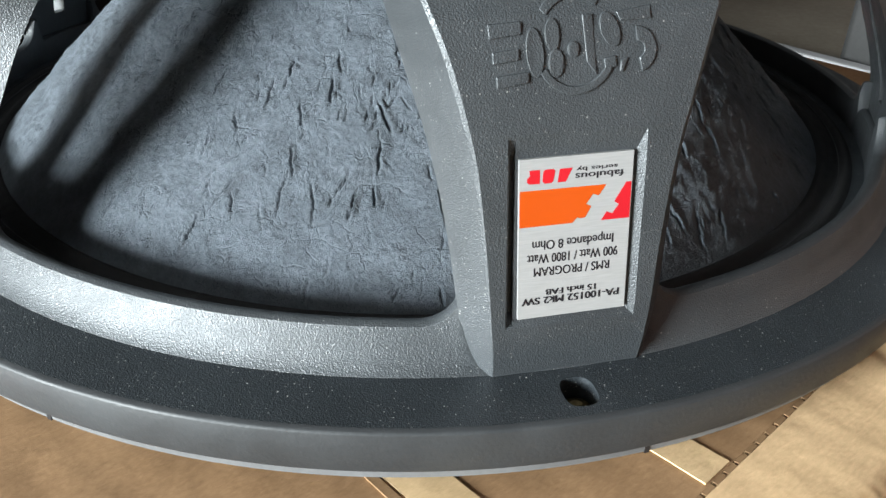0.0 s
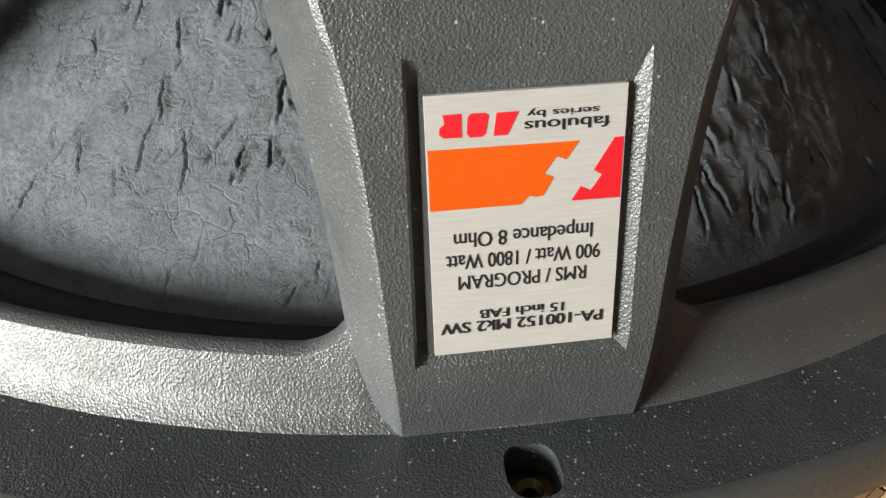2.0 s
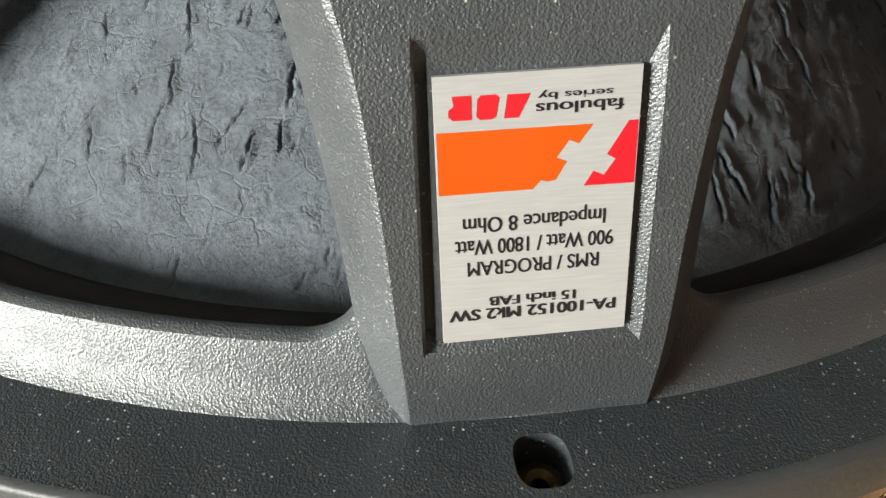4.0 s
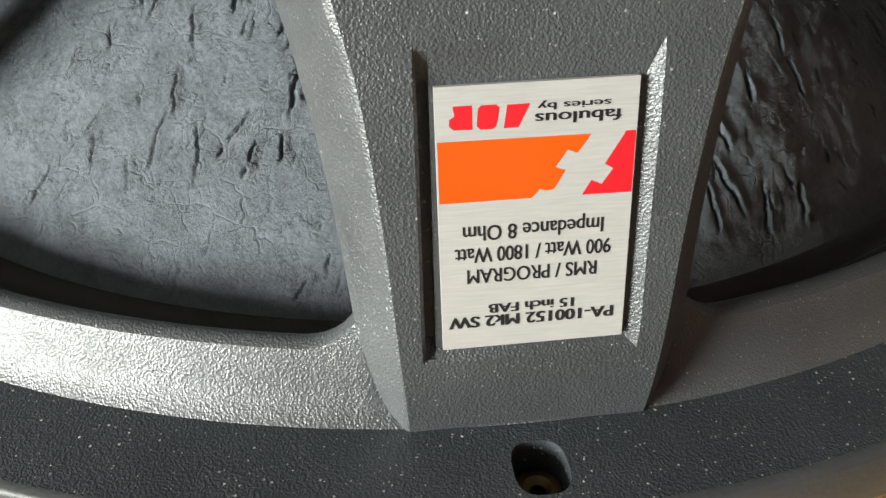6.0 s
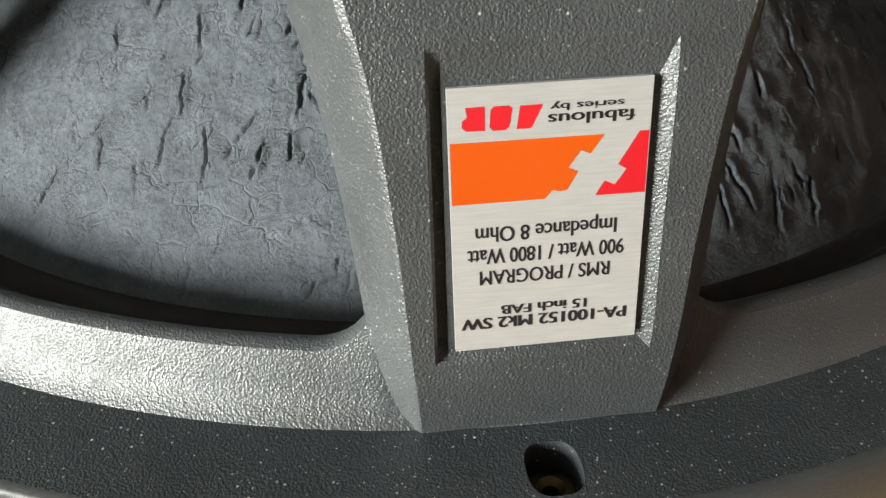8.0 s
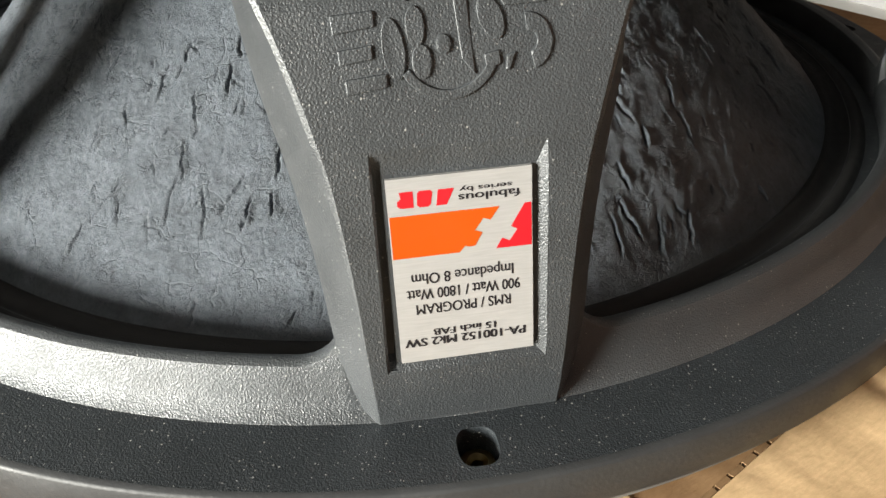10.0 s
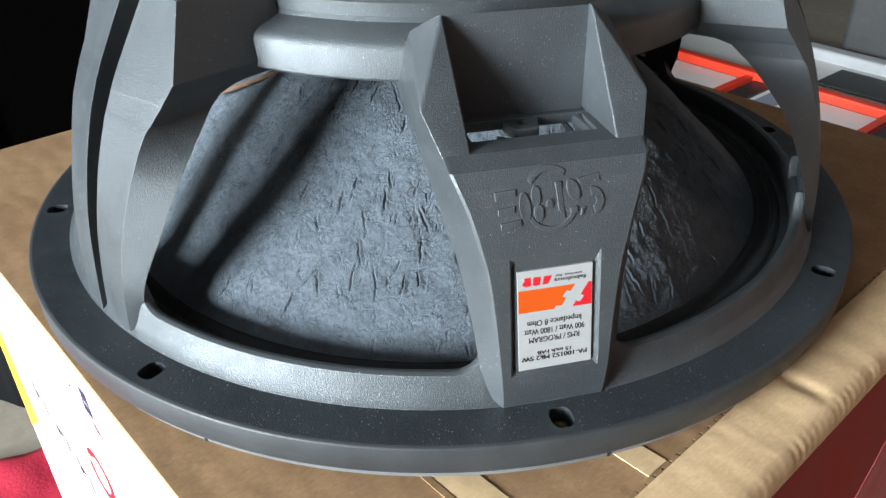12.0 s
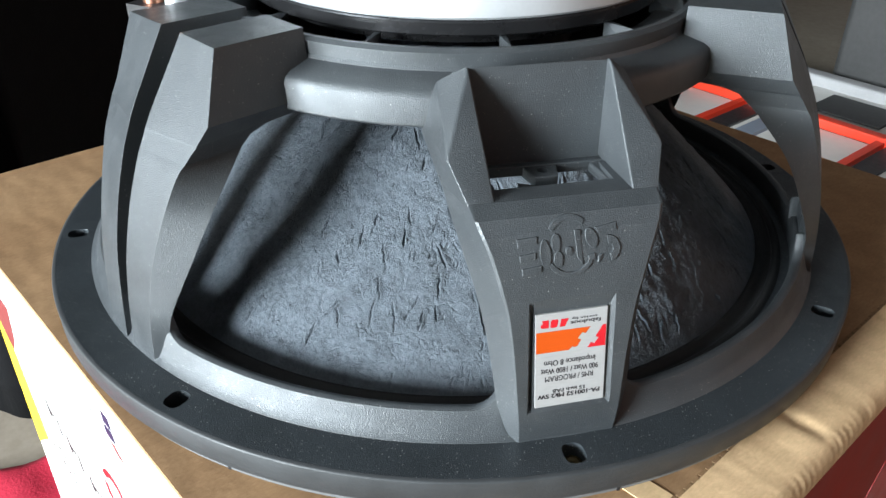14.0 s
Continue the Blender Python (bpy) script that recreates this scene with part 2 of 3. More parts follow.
def loft_bm(sections, bm=None):
    """A closed body through sections with equal numbers of points."""
    bm = bm or bmesh.new()
    rings = [[bm.verts.new(p) for p in s] for s in sections]
    k = len(rings[0])
    for p, q in zip(rings, rings[1:]):
        for j in range(k):
            bm.faces.new((p[j], p[(j + 1) % k], q[(j + 1) % k], q[j]))
    bm.faces.new(rings[0])
    bm.faces.new(rings[-1])
    return bm


def hull_bm(points, bm=None):
    b2 = bmesh.new()
    for p in points:
        b2.verts.new(p)
    res = bmesh.ops.convex_hull(b2, input=b2.verts)
    drop = [g for g in res["geom_interior"] + res["geom_unused"] if isinstance(g, bmesh.types.BMVert)]
    bmesh.ops.delete(b2, geom=list(set(drop)), context="VERTS")
    bmesh.ops.dissolve_limit(b2, angle_limit=radians(2), verts=b2.verts, edges=b2.edges)
    if bm is None:
        return b2
    me = bpy.data.meshes.new("tmp")
    b2.to_mesh(me)
    b2.free()
    bm.from_mesh(me)
    bpy.data.meshes.remove(me)
    return bm


def prism_bm(outline, z0, z1, bm=None):
    """A flat plate with the outline (x, y) between two heights."""
    bm = bm or bmesh.new()
    lo = [bm.verts.new((x, y, z0)) for x, y in outline]
    hi = [bm.verts.new((x, y, z1)) for x, y in outline]
    k = len(lo)
    for j in range(k):
        bm.faces.new((lo[j], lo[(j + 1) % k], hi[(j + 1) % k], hi[j]))
    bm.faces.new(lo)
    bm.faces.new(hi)
    return bm


def tube_bm(points, radius, steps=10, bm=None):
    bm = bm or bmesh.new()
    rings = []
    pts = [Vector(p) for p in points]
    for i, p in enumerate(pts):
        d = (pts[min(i + 1, len(pts) - 1)] - pts[max(i - 1, 0)]).normalized()
        a = d.orthogonal().normalized() if not rings else None
        if a is None:
            a = (prev - d * prev.dot(d)).normalized()
        prev = a
        b = d.cross(a)
        rings.append([bm.verts.new(p + radius * (math.cos(2 * math.pi * k / steps) * a + math.sin(2 * math.pi * k / steps) * b)) for k in range(steps)])
    for p, q in zip(rings, rings[1:]):
        for j in range(steps):
            bm.faces.new((p[j], p[(j + 1) % steps], q[(j + 1) % steps], q[j]))
    bm.faces.new(rings[0])
    bm.faces.new(rings[-1])
    return bm


def text_bm(body, height, depth, width=None):
    """Letters lying in the xy plane, centred at the origin, the capitals about height tall."""
    cu = bpy.data.curves.new("txt", "FONT")
    cu.body, cu.size, cu.extrude, cu.align_x, cu.align_y = body, height / 0.69, depth / 2, "LEFT", "BOTTOM_BASELINE"
    cu.resolution_u = 4
    ob = bpy.data.objects.new("txt", cu)
    me = bpy.data.meshes.new_from_object(ob)
    bm = bmesh.new()
    bm.from_mesh(me)
    bpy.data.objects.remove(ob)
    bpy.data.curves.remove(cu)
    bpy.data.meshes.remove(me)
    xs = [v.co.x for v in bm.verts]
    x0, x1 = min(xs), max(xs)
    s = width / (x1 - x0) if width else 1.0
    for v in bm.verts:
        v.co.x = (v.co.x - (x0 + x1) / 2) * s
        v.co.y -= height / 2
    return bm


def cut(ob, cutters):
    """Takes the cutter bodies out of ob for good."""
    made = []
    for bm in cutters:
        me = bpy.data.meshes.new("cutter")
        bmesh.ops.recalc_face_normals(bm, faces=bm.faces)
        bm.to_mesh(me)
        bm.free()
        c = new("cutter", me)
        made.append(c)
        md = ob.modifiers.new("cut", "BOOLEAN")
        md.operation, md.object, md.solver = "DIFFERENCE", c, "EXACT"
    keep = ob.parent, ob.matrix_world.copy()
    ob.parent = None
    ob.matrix_world = Matrix()
    dg = bpy.context.evaluated_depsgraph_get()
    dg.update()
    me = bpy.data.meshes.new_from_object(ob.evaluated_get(dg))
    ob.modifiers.clear()
    old = ob.data
    ob.data = me
    bpy.data.meshes.remove(old)
    for c in made:
        d = c.data
        bpy.data.objects.remove(c)
        bpy.data.meshes.remove(d)
    ob.parent, ob.matrix_world = keep
    me.polygons.foreach_set("use_smooth", [True] * len(me.polygons))
    me.set_sharp_from_angle(angle=radians(35))
    return ob


# ---- the room ----
FLOOR_Z = -0.42
part("floor", box_bm(-4.2, 2.6, -3.2, 3.0, FLOOR_Z - 0.05, FLOOR_Z), M_FLOOR)
tagged(bpy.data.objects["floor"], "pale worn beige-grey floor", "floor", kind="structure")


def wall(name, b, material, label):
    return tagged(part(name, b, material, smooth=False), label, "wall", kind="structure")


# south wall with the window opening that lights the place
wb = box_bm(-4.2, -3.9, -3.2, -3.1, FLOOR_Z, 2.2)
box_bm(-1.75, 2.6, -3.2, -3.1, FLOOR_Z, 2.2, wb)
box_bm(-3.9, -1.75, -3.2, -3.1, FLOOR_Z, 0.18, wb)
box_bm(-3.9, -1.75, -3.2, -3.1, 1.47, 2.2, wb)
wall("wall_south", wb, M_WALL, "plain grey plaster wall with a window opening")
wall("wall_north", box_bm(-4.2, 2.6, 3.0, 3.1, FLOOR_Z, 2.2), M_WALL_DARK, "dark grey wall behind the stock")
# unseen east wall, coloured and opened to serve the added warm light
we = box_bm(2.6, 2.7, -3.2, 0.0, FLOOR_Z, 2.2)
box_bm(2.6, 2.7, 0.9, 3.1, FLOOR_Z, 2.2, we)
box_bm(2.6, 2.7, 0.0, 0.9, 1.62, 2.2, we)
wall("wall_east", we, M_WALL_WARM, "unseen reddish brown wall added for warm bounce, with an opening for the added lamp")
wall("wall_west", box_bm(-4.3, -4.2, -3.2, 3.1, FLOOR_Z, 2.2), M_WALL_DARK, "dark plaster wall")
tagged(part("ceiling", box_bm(-4.3, 2.7, -3.3, 3.1, 2.2, 2.3), M_CEIL, smooth=False), "plain grey ceiling", "ceiling", kind="structure")

# ---- the loudspeaker ----
LEGS = [-67.5, -7.5, 52.5, 112.5, 172.5, -126.0]
spk = thing("loudspeaker", "large dark grey cast-frame woofer lying face down on a cardboard box", "loudspeaker")


def flange():
    ob = part("flange", revolve_bm([(0.160, -0.0112), (0.160, 0.0), (0.1928, 0.0), (0.1928, -0.0112)], 256), M_FLANGE, spk, "grey powder-coated rim with oval bolt holes, painted darker for its dim upward face")
    cutters = []
    for k in range(8):
        a = -67.5 + 45 * k
        pts = []
        for i in range(28):
            q = 2 * math.pi * i / 28
            c, s = math.cos(q), math.sin(q)
            rx, ry = 0.0046, 0.0038
            x = rx * abs(c) ** 0.7 * (1 if c >= 0 else -1)
            y = ry * abs(s) ** 0.7 * (1 if s >= 0 else -1)
            pts.append((0.1855 + x, y))
        b = prism_bm(pts, -0.02, 0.01)
        b.transform(pose(0, 0, 0, 0, 0, a))
        cutters.append(b)
    return cut(ob, cutters)


flange()
part("gasket_lip", revolve_bm([(0.1870, -0.0152), (0.1870, -0.0112), (0.1910, -0.0116), (0.1922, -0.0122), (0.1920, -0.0148), (0.1912, -0.0152)], 256), M_LIP, spk, "grey gasket lip under the rim")
for a0 in (-104.0, -63.0, -140.0, -20.0):
    part("lip_joint", box_bm(0.1900, 0.19225, -0.0006, 0.0006, -0.01505, -0.0119), M_BLACK, spk, "dark joint in the gasket lip", pose(0, 0, 0, 0, 0, a0))
part("rim_edge", revolve_bm([(0.1928, -0.0112), (0.1928, 0.0), (0.1939, -0.0001), (0.1943, -0.0004), (0.1945, -0.0009), (0.1943, -0.0106), (0.1939, -0.0112)], 256), M_RIM, spk, "smooth grey outer edge of the rim, painted paler where it catches light")
part("gasket", revolve_bm([(0.158, -0.0195), (0.158, -0.0112), (0.1875, -0.0112), (0.1875, -0.0195)], 192), M_BLACK, spk, "black foam front gasket")
def rim_ring():
    prof = [(0.1680, -0.001), (0.1677, 0.0078), (0.1683, 0.0094), (0.1692, 0.0100), (0.1707, 0.0101), (0.1718, 0.0095), (0.1740, 0.0050), (0.1756, 0.0014), (0.1774, 0.0002), (0.1785, -0.001)]
    bm = bmesh.new()
    steps, rad = 720, 0.0095
    rows = []
    for i in range(steps):
        a = 360 * i / steps
        k = min(range(6), key=lambda q: abs((a - LEGS[q] + 180) % 360 - 180))
        off = abs((a - LEGS[k] + 180) % 360 - 180)
        w = radians(off) * 0.171 - (0.0222 if k == 0 else 0.0206)
        lift = rad if w < 0 else (rad - math.sqrt(max(0, rad ** 2 - (rad - w) ** 2)) if w < rad else 0.0)
        if w < -0.003:
            lift = 0.0
        ca, sa = math.cos(radians(a)), math.sin(radians(a))
        row = []
        for r, z in prof:
            zz = z + lift * smoothstep(0.004, 0.0095, z)
            rr = r - 0.10 * lift * smoothstep(0.004, 0.0095, z)
            row.append(bm.verts.new((rr * ca, rr * sa, zz)))
        rows.append(row)
    n = len(prof)
    for i in range(steps):
        p, q = rows[i], rows[(i + 1) % steps]
        for j in range(n):
            bm.faces.new((p[j], q[j], q[(j + 1) % n], p[(j + 1) % n]))
    part("rim_ring", bm, M_CAST, spk, "sloped cast ring that rises into the legs")


def smoothstep(a, b, x):
    t = min(1, max(0, (x - a) / (b - a)))
    return t * t * (3 - 2 * t)


def cone():
    rng = np.random.default_rng(4)
    # fine steps on the side that the windows show, coarse ones behind
    ang = np.concatenate([np.linspace(-172, 2, 1400, endpoint=False), np.linspace(2, 188, 160, endpoint=False)])
    ang = np.radians(ang)
    nr, na = 310, len(ang)
    s = np.linspace(0, 1, nr + 1)
    r = 0.1535 - 0.1155 * s
    z = -0.0012 + 0.888 * (0.1535 - r) + 0.004 * np.sin(np.pi * s)
    A, R = np.meshgrid(ang, r)
    Z = np.repeat(z[:, None], na, 1)
    D = np.zeros_like(A)
    X, Y = R * np.cos(A), R * np.sin(A)
    for i in range(nr + 1):
        for j in range(na):
            p = Vector((X[i, j], Y[i, j], Z[i, j]))
            D[i, j] = 0.0008 * noise.fractal(p * 60, 0.7, 2.0, 3) + 0.00028 * noise.fractal(p * 300, 0.8, 2.0, 2)
    # creases and splits in the pulp, mostly running up the slope
    for k in range(1100):
        a0, s0 = radians(rng.uniform(-170, 0)), rng.uniform(0.0, 0.85)
        r0 = 0.1535 - 0.1155 * s0
        big = rng.random() < 0.16
        half = rng.uniform(0.0022, 0.0052) if big else rng.uniform(0.0008, 0.0024)
        wide = rng.uniform(0.00022, 0.00036) if big else rng.uniform(0.0002, 0.00034)
        deep = rng.uniform(0.0010, 0.0019) if big else rng.uniform(0.0003, 0.0009)
        tilt = rng.normal(0, 0.3) if big or rng.random() < 0.65 else rng.uniform(-1.5, 1.5)
        bend = rng.normal(0, 22)
        i0, i1 = max(0, int((s0 - 0.08) * nr)), min(nr, int((s0 + 0.08) * nr) + 1)
        j0 = np.searchsorted(ang, a0 - 0.011 / r0)
        j1 = np.searchsorted(ang, a0 + 0.011 / r0)
        if j1 > 1400:
            continue
        x = (A[i0:i1, j0:j1] - a0) * r0
        y = (r0 - R[i0:i1, j0:j1]) * 1.32
        al = y * math.cos(tilt) + x * math.sin(tilt)
        ac = x * math.cos(tilt) - y * math.sin(tilt) + bend * al ** 2 + 0.00018 * np.sin(al * rng.uniform(900, 1900) + k) + 0.0001 * np.sin(al * rng.uniform(2600, 4800) + 2 * k)
        fade = np.exp(-(al / half) ** 4)
        D[i0:i1, j0:j1] += fade * (-deep * np.exp(-(ac / wide) ** 2) + 0.3 * deep * np.exp(-((ac - 2.6 * wide) / (2.8 * wide)) ** 2))
    D *= np.clip(s / 0.05, 0.15, 1)[:, None]
    verts = np.stack([X + D * 0.65 * np.cos(A), Y + D * 0.65 * np.sin(A), Z + D * 0.76], -1).reshape(-1, 3)
    i, j = np.meshgrid(np.arange(nr), np.arange(na), indexing="ij")
    k = (j + 1) % na
    faces = np.stack([i * na + j, i * na + k, (i + 1) * na + k, (i + 1) * na + j], -1).reshape(-1, 4)
    me = bpy.data.meshes.new("cone")
    me.from_pydata(verts.tolist(), [], faces.tolist())
    me.materials.append(M_CONE)
    me.polygons.foreach_set("use_smooth", [True] * len(faces))
    ob = new("cone", me)
    ob.parent = spk
    ob["label"] = "wrinkled black pulp paper cone"


rim_ring()
cone()
srd = [(0.1655, -0.006), (0.1650, -0.0005)]
for i in range(17):
    q = i / 16
    srd.append((0.164 - 0.0115 * q, 0.0002 - 0.0014 * q ** 1.6 + 0.0010 * math.sin(q * math.pi * 3)))
srd += [(0.1510, -0.0010), (0.1510, -0.006)]
part("surround", revolve_bm(srd, 192), M_SURROUND, spk, "black pleated cloth surround")
part("spider", revolve_bm([(0.03, 0.086), (0.05, 0.089), (0.07, 0.085), (0.085, 0.09), (0.1, 0.088), (0.1, 0.084), (0.03, 0.082)], 96), M_SURROUND, spk)
# collar that carries the magnet
part("collar", revolve_bm([(0.104, 0.090), (0.1165, 0.0895), (0.1198, 0.0900), (0.1204, 0.0908), (0.1200, 0.0995), (0.1190, 0.1018), (0.1165, 0.1034), (0.1125, 0.1046), (0.1085, 0.1060), (0.1075, 0.1075), (0.1078, 0.1120), (0.1060, 0.1132), (0.1035, 0.1130), (0.1025, 0.1080), (0.0900, 0.1070), (0.0900, 0.0900)], 192), M_CAST, spk, "round cast collar with a raised lip")
for k in range(12):
    ob = part("collar_rib", hull_bm([(0.088, -0.0012, 0.106), (0.088, 0.0012, 0.106), (0.1035, -0.0040, 0.106), (0.1035, 0.0040, 0.106), (0.088, -0.0012, 0.1122), (0.088, 0.0012, 0.1122), (0.1010, 0, 0.1118)]), M_CAST, spk, m=pose(0, 0, 0, 0, 0, 21 + 30 * k))
part("magnet_plate", revolve_bm([(0.0, 0.1075), (0.080, 0.1075), (0.080, 0.1125), (0.0905, 0.1128), (0.0915, 0.1136), (0.0915, 0.1178), (0.0905, 0.1188), (0.0, 0.1188)], 160), M_BAND, spk, "glossy black magnet plate")
part("magnet", revolve_bm([(0.0, 0.1188), (0.0912, 0.1188), (0.0922, 0.1198), (0.0922, 0.148), (0.091, 0.150), (0.0, 0.150)], 160), M_SILVER, spk, "bright zinc-plated magnet")


def slot_leg_mesh():
    # z, outer u at the slot, outer u at the edge, outer v, inner u, inner v, half slot
    st = [(-0.001, 0.1772, 0.1762, 0.0180, 0.1715, 0.0210, 0.0030), (0.012, 0.1762, 0.1752, 0.0181, 0.1700, 0.0225, 0.0030), (0.0235, 0.1750, 0.1740, 0.0188, 0.1685, 0.0262, 0.0033),
          (0.040, 0.1725, 0.1710, 0.0209, 0.1622, 0.0311, 0.0039), (0.0594, 0.1675, 0.1650, 0.0243, 0.1528, 0.0349, 0.0046), (0.075, 0.1620, 0.1588, 0.0280, 0.1392, 0.0320, 0.0053),
          (0.0800, 0.1598, 0.1557, 0.0300, 0.1330, 0.0291, 0.0055), (0.0835, 0.1581, 0.1535, 0.0313, 0.1290, 0.0292, 0.0057), (0.0855, 0.1571, 0.1520, 0.0322, 0.1225, 0.0290, 0.0058), (0.0862, 0.1569, 0.1517, 0.0323, 0.1150, 0.0287, 0.0058), (0.0864, 0.1568, 0.1516, 0.0324, 0.1040, 0.0285, 0.0058), (0.0924, 0.1535, 0.1474, 0.0340, 0.1040, 0.0335, 0.0060), (0.1165, 0.1385, 0.1390, 0.0300, 0.1040, 0.0298, 0.0068)]
    return eased(st, 6)


def eased(st, last):
    """The stations with smooth curves laid through them as far as the station of that index."""
    out = []
    for i in range(last):
        p0, p1, p2, p3 = (np.array(st[min(max(q, 0), last)]) for q in (i - 1, i, i + 1, i + 2))
        for j in range(4):
            t = j / 4
            p = 0.5 * (2 * p1 + (p2 - p0) * t + (2 * p0 - 5 * p1 + 4 * p2 - p3) * t ** 2 + (3 * p1 - p0 - 3 * p2 + p3) * t ** 3)
            out.append(tuple(float(x) for x in p))
    return out + list(st[last:])


def blade_bm(sgn):
    secs = []
    for z, uo, ue, vo, ui, vi, h in slot_leg_mesh():
        secs.append([(uo, sgn * h, z), (ue, sgn * vo, z), (ui, sgn * vi, z), (ui, sgn * h, z)])
    return loft_bm(secs)


def web_bm():
    secs = []
    for z, uo, ue, vo, ui, vi, h in slot_leg_mesh():
        if z <= 0.0121:
            secs.append([(uo - 0.003, -h - 0.001, z * 1.5), (uo - 0.003, h + 0.001, z * 1.5), (ui - 0.0004, h + 0.001, z * 1.5), (ui - 0.0004, -h - 0.001, z * 1.5)])
    return loft_bm(secs)


for k in range(1, 6):
    m = pose(0, 0, 0, 0, 0, LEGS[k])
    leg = part("leg", blade_bm(1), M_CAST, spk, "grey cast leg with a deep slot down its middle", m, bevel=0.0013)
    part("leg_blade", blade_bm(-1), M_CAST, leg, "", None, bevel=0.0013)
    part("leg_web", web_bm(), M_CAST, leg, "", None)

FRONT = pose(0, 0, 0, 0, 0, -67.5)
F_ST = [(-0.001, 0.1772, 0.0172, 0.172, 0.0215), (0.006, 0.1778, 0.0176, 0.1713, 0.0224), (0.015, 0.1772, 0.0183, 0.1700, 0.0235), (0.026, 0.1755, 0.0192, 0.1672, 0.0246), (0.038, 0.1737, 0.0205, 0.1642, 0.0262),
        (0.049, 0.1720, 0.0220, 0.1612, 0.0283), (0.0555, 0.1708, 0.0234, 0.1590, 0.0299), (0.062, 0.1693, 0.0250, 0.1550, 0.0316), (0.069, 0.1673, 0.0270, 0.1490, 0.0333), (0.075, 0.1648, 0.0292, 0.1430, 0.0346), (0.0788, 0.1618, 0.0306, 0.1390, 0.0353), (0.0815, 0.1558, 0.0311, 0.1340, 0.0358)]
F_ST = eased(F_ST, 9)


def face_u(z):
    """How far out the front of the broad leg lies at a height."""
    return float(np.interp(z, [f[0] for f in F_ST], [f[1] for f in F_ST]))


def front_leg():
    secs = []
    for z, uo, vo, ui, vi in F_ST:
        c = 0.0004 + 0.0006 * smoothstep(0.01, 0.05, z)
        secs.append([(uo - 0.7 * c, -vo, z), (uo, -vo + c, z), (uo, vo - c, z), (uo - 0.7 * c, vo, z), (ui, vi, z), (ui, -vi, z)])
    leg = part("logo_leg", loft_bm(secs), M_CAST, spk, "broad grey cast leg with a raised emblem and a label recess")
    # shallow recess that runs out above and below the label
    b = hull_bm([(x, y, z) for w, y, z in ((0.0126, -0.0178, -0.0012), (0.0126, 0.0176, -0.0012), (0.0144, -0.0228, 0.0001), (0.0144, 0.0195, 0.0001), (0.0146, -0.0228, 0.006), (0.0146, 0.0195, 0.006)) for x in (-w, min(w + 0.001, 0.0148))])
    b.transform(PLATE)
    g = hull_bm([(x, y, z) for y, z in ((-0.0215, -0.0004), (-0.0175, -0.0024), (0.0165, -0.0026), (0.0188, -0.0008), (-0.0215, 0.006), (0.0188, 0.006)) for x in (0.01285, 0.0143)])
    g.transform(PLATE)
    cut(leg, [b, g, box_bm(0.118, 0.1475, -0.0205, 0.0195, 0.035, 0.095)])
    md = leg.modifiers.new("bevel", "BEVEL")
    md.width, md.segments, md.limit_method, md.angle_limit = 0.0008, 2, "ANGLE", radians(25)
    leg.modifiers.new("normals", "WEIGHTED_NORMAL")
    return leg


SLOPE = math.hypot(0.152, 1.0)
PLATE = Matrix(((0, 0.152 / SLOPE, 1 / SLOPE, 0.17463), (-1, 0, 0, -0.0001), (0, -1 / SLOPE, 0.152 / SLOPE, 0.0316), (0, 0, 0, 1)))
leg = front_leg()
leg.matrix_world = FRONT
for sgn in (-1, 1):
    pts = [(0.1594, 0.0225, 0.0775), (0.1590, 0.0300, 0.0775), (0.1455, 0.0358, 0.0925), (0.1235, 0.0240, 0.1138), (0.1165, 0.0330, 0.1075), (0.1095, 0.0370, 0.090),
           (0.1280, 0.0215, 0.0812), (0.1215, 0.0238, 0.1130), (0.1375, 0.0350, 0.0775), (0.1100, 0.0365, 0.0860)]
    part("wing", hull_bm([(u, sgn * v, z) for u, v, z in pts]), M_CAST, leg, "", None, bevel=0.0012)
part("pocket_back", hull_bm([(u, v, z) for u, vv, z in ((0.1090, 0.026, 0.078), (0.1090, 0.026, 0.1070), (0.1224, 0.0242, 0.1127), (0.1292, 0.0228, 0.078)) for v in (-vv, vv)]), M_CAST, leg)
fl = box_bm(0.117, 0.1315, -0.0226, 0.0226, 0.0770, 0.0808)
part("pocket_floor", fl, M_CAST, leg, bevel=0.0006)
tab = part("pocket_tab", hull_bm([(u, v, z) for u, v0, v1 in ((0.130, -0.0065, 0.0060), (0.1395, -0.0045, 0.0035)) for v in (v0, v1) for z in (0.0764, 0.0804)]), M_CAST, leg, "drilled lug in the pocket", bevel=0.0006)
cut(tab, [prism_bm([(0.1348 + 0.0019 * math.cos(radians(q)), -0.0004 + 0.0019 * math.sin(radians(q))) for q in range(0, 360, 20)], 0.07, 0.09)])
tab.matrix_local = Matrix()
part("pocket_lip", hull_bm([(u, v, z) for u, v in ((0.1300, 0.0172), (0.1470, 0.0190), (0.1490, 0.0215), (0.1300, 0.0228)) for z in (0.0764, 0.0800)]), M_CAST, leg, "rounded edge of the pocket opening", bevel=0.0010)
part("pocket_tongue", hull_bm([(u, v, z) for u in (0.1395, 0.1425) for v, z in ((-0.0105, 0.0790), (-0.0105, 0.0745), (-0.0040, 0.0775), (-0.0040, 0.0740))]), M_CAST, leg, "small bent tongue beside the lug", bevel=0.0004)

# ---- the carton ----
CARTON = pose(0, 0, 0, 0, 0, -37.5)
TOP = -0.0198
ctn = thing("cardboard_box", "brown cardboard carton with white and red printed sides, closed flaps", "box")
ctn.matrix_world = pose(0, 0, FLOOR_Z, 0, 0, -37.5)


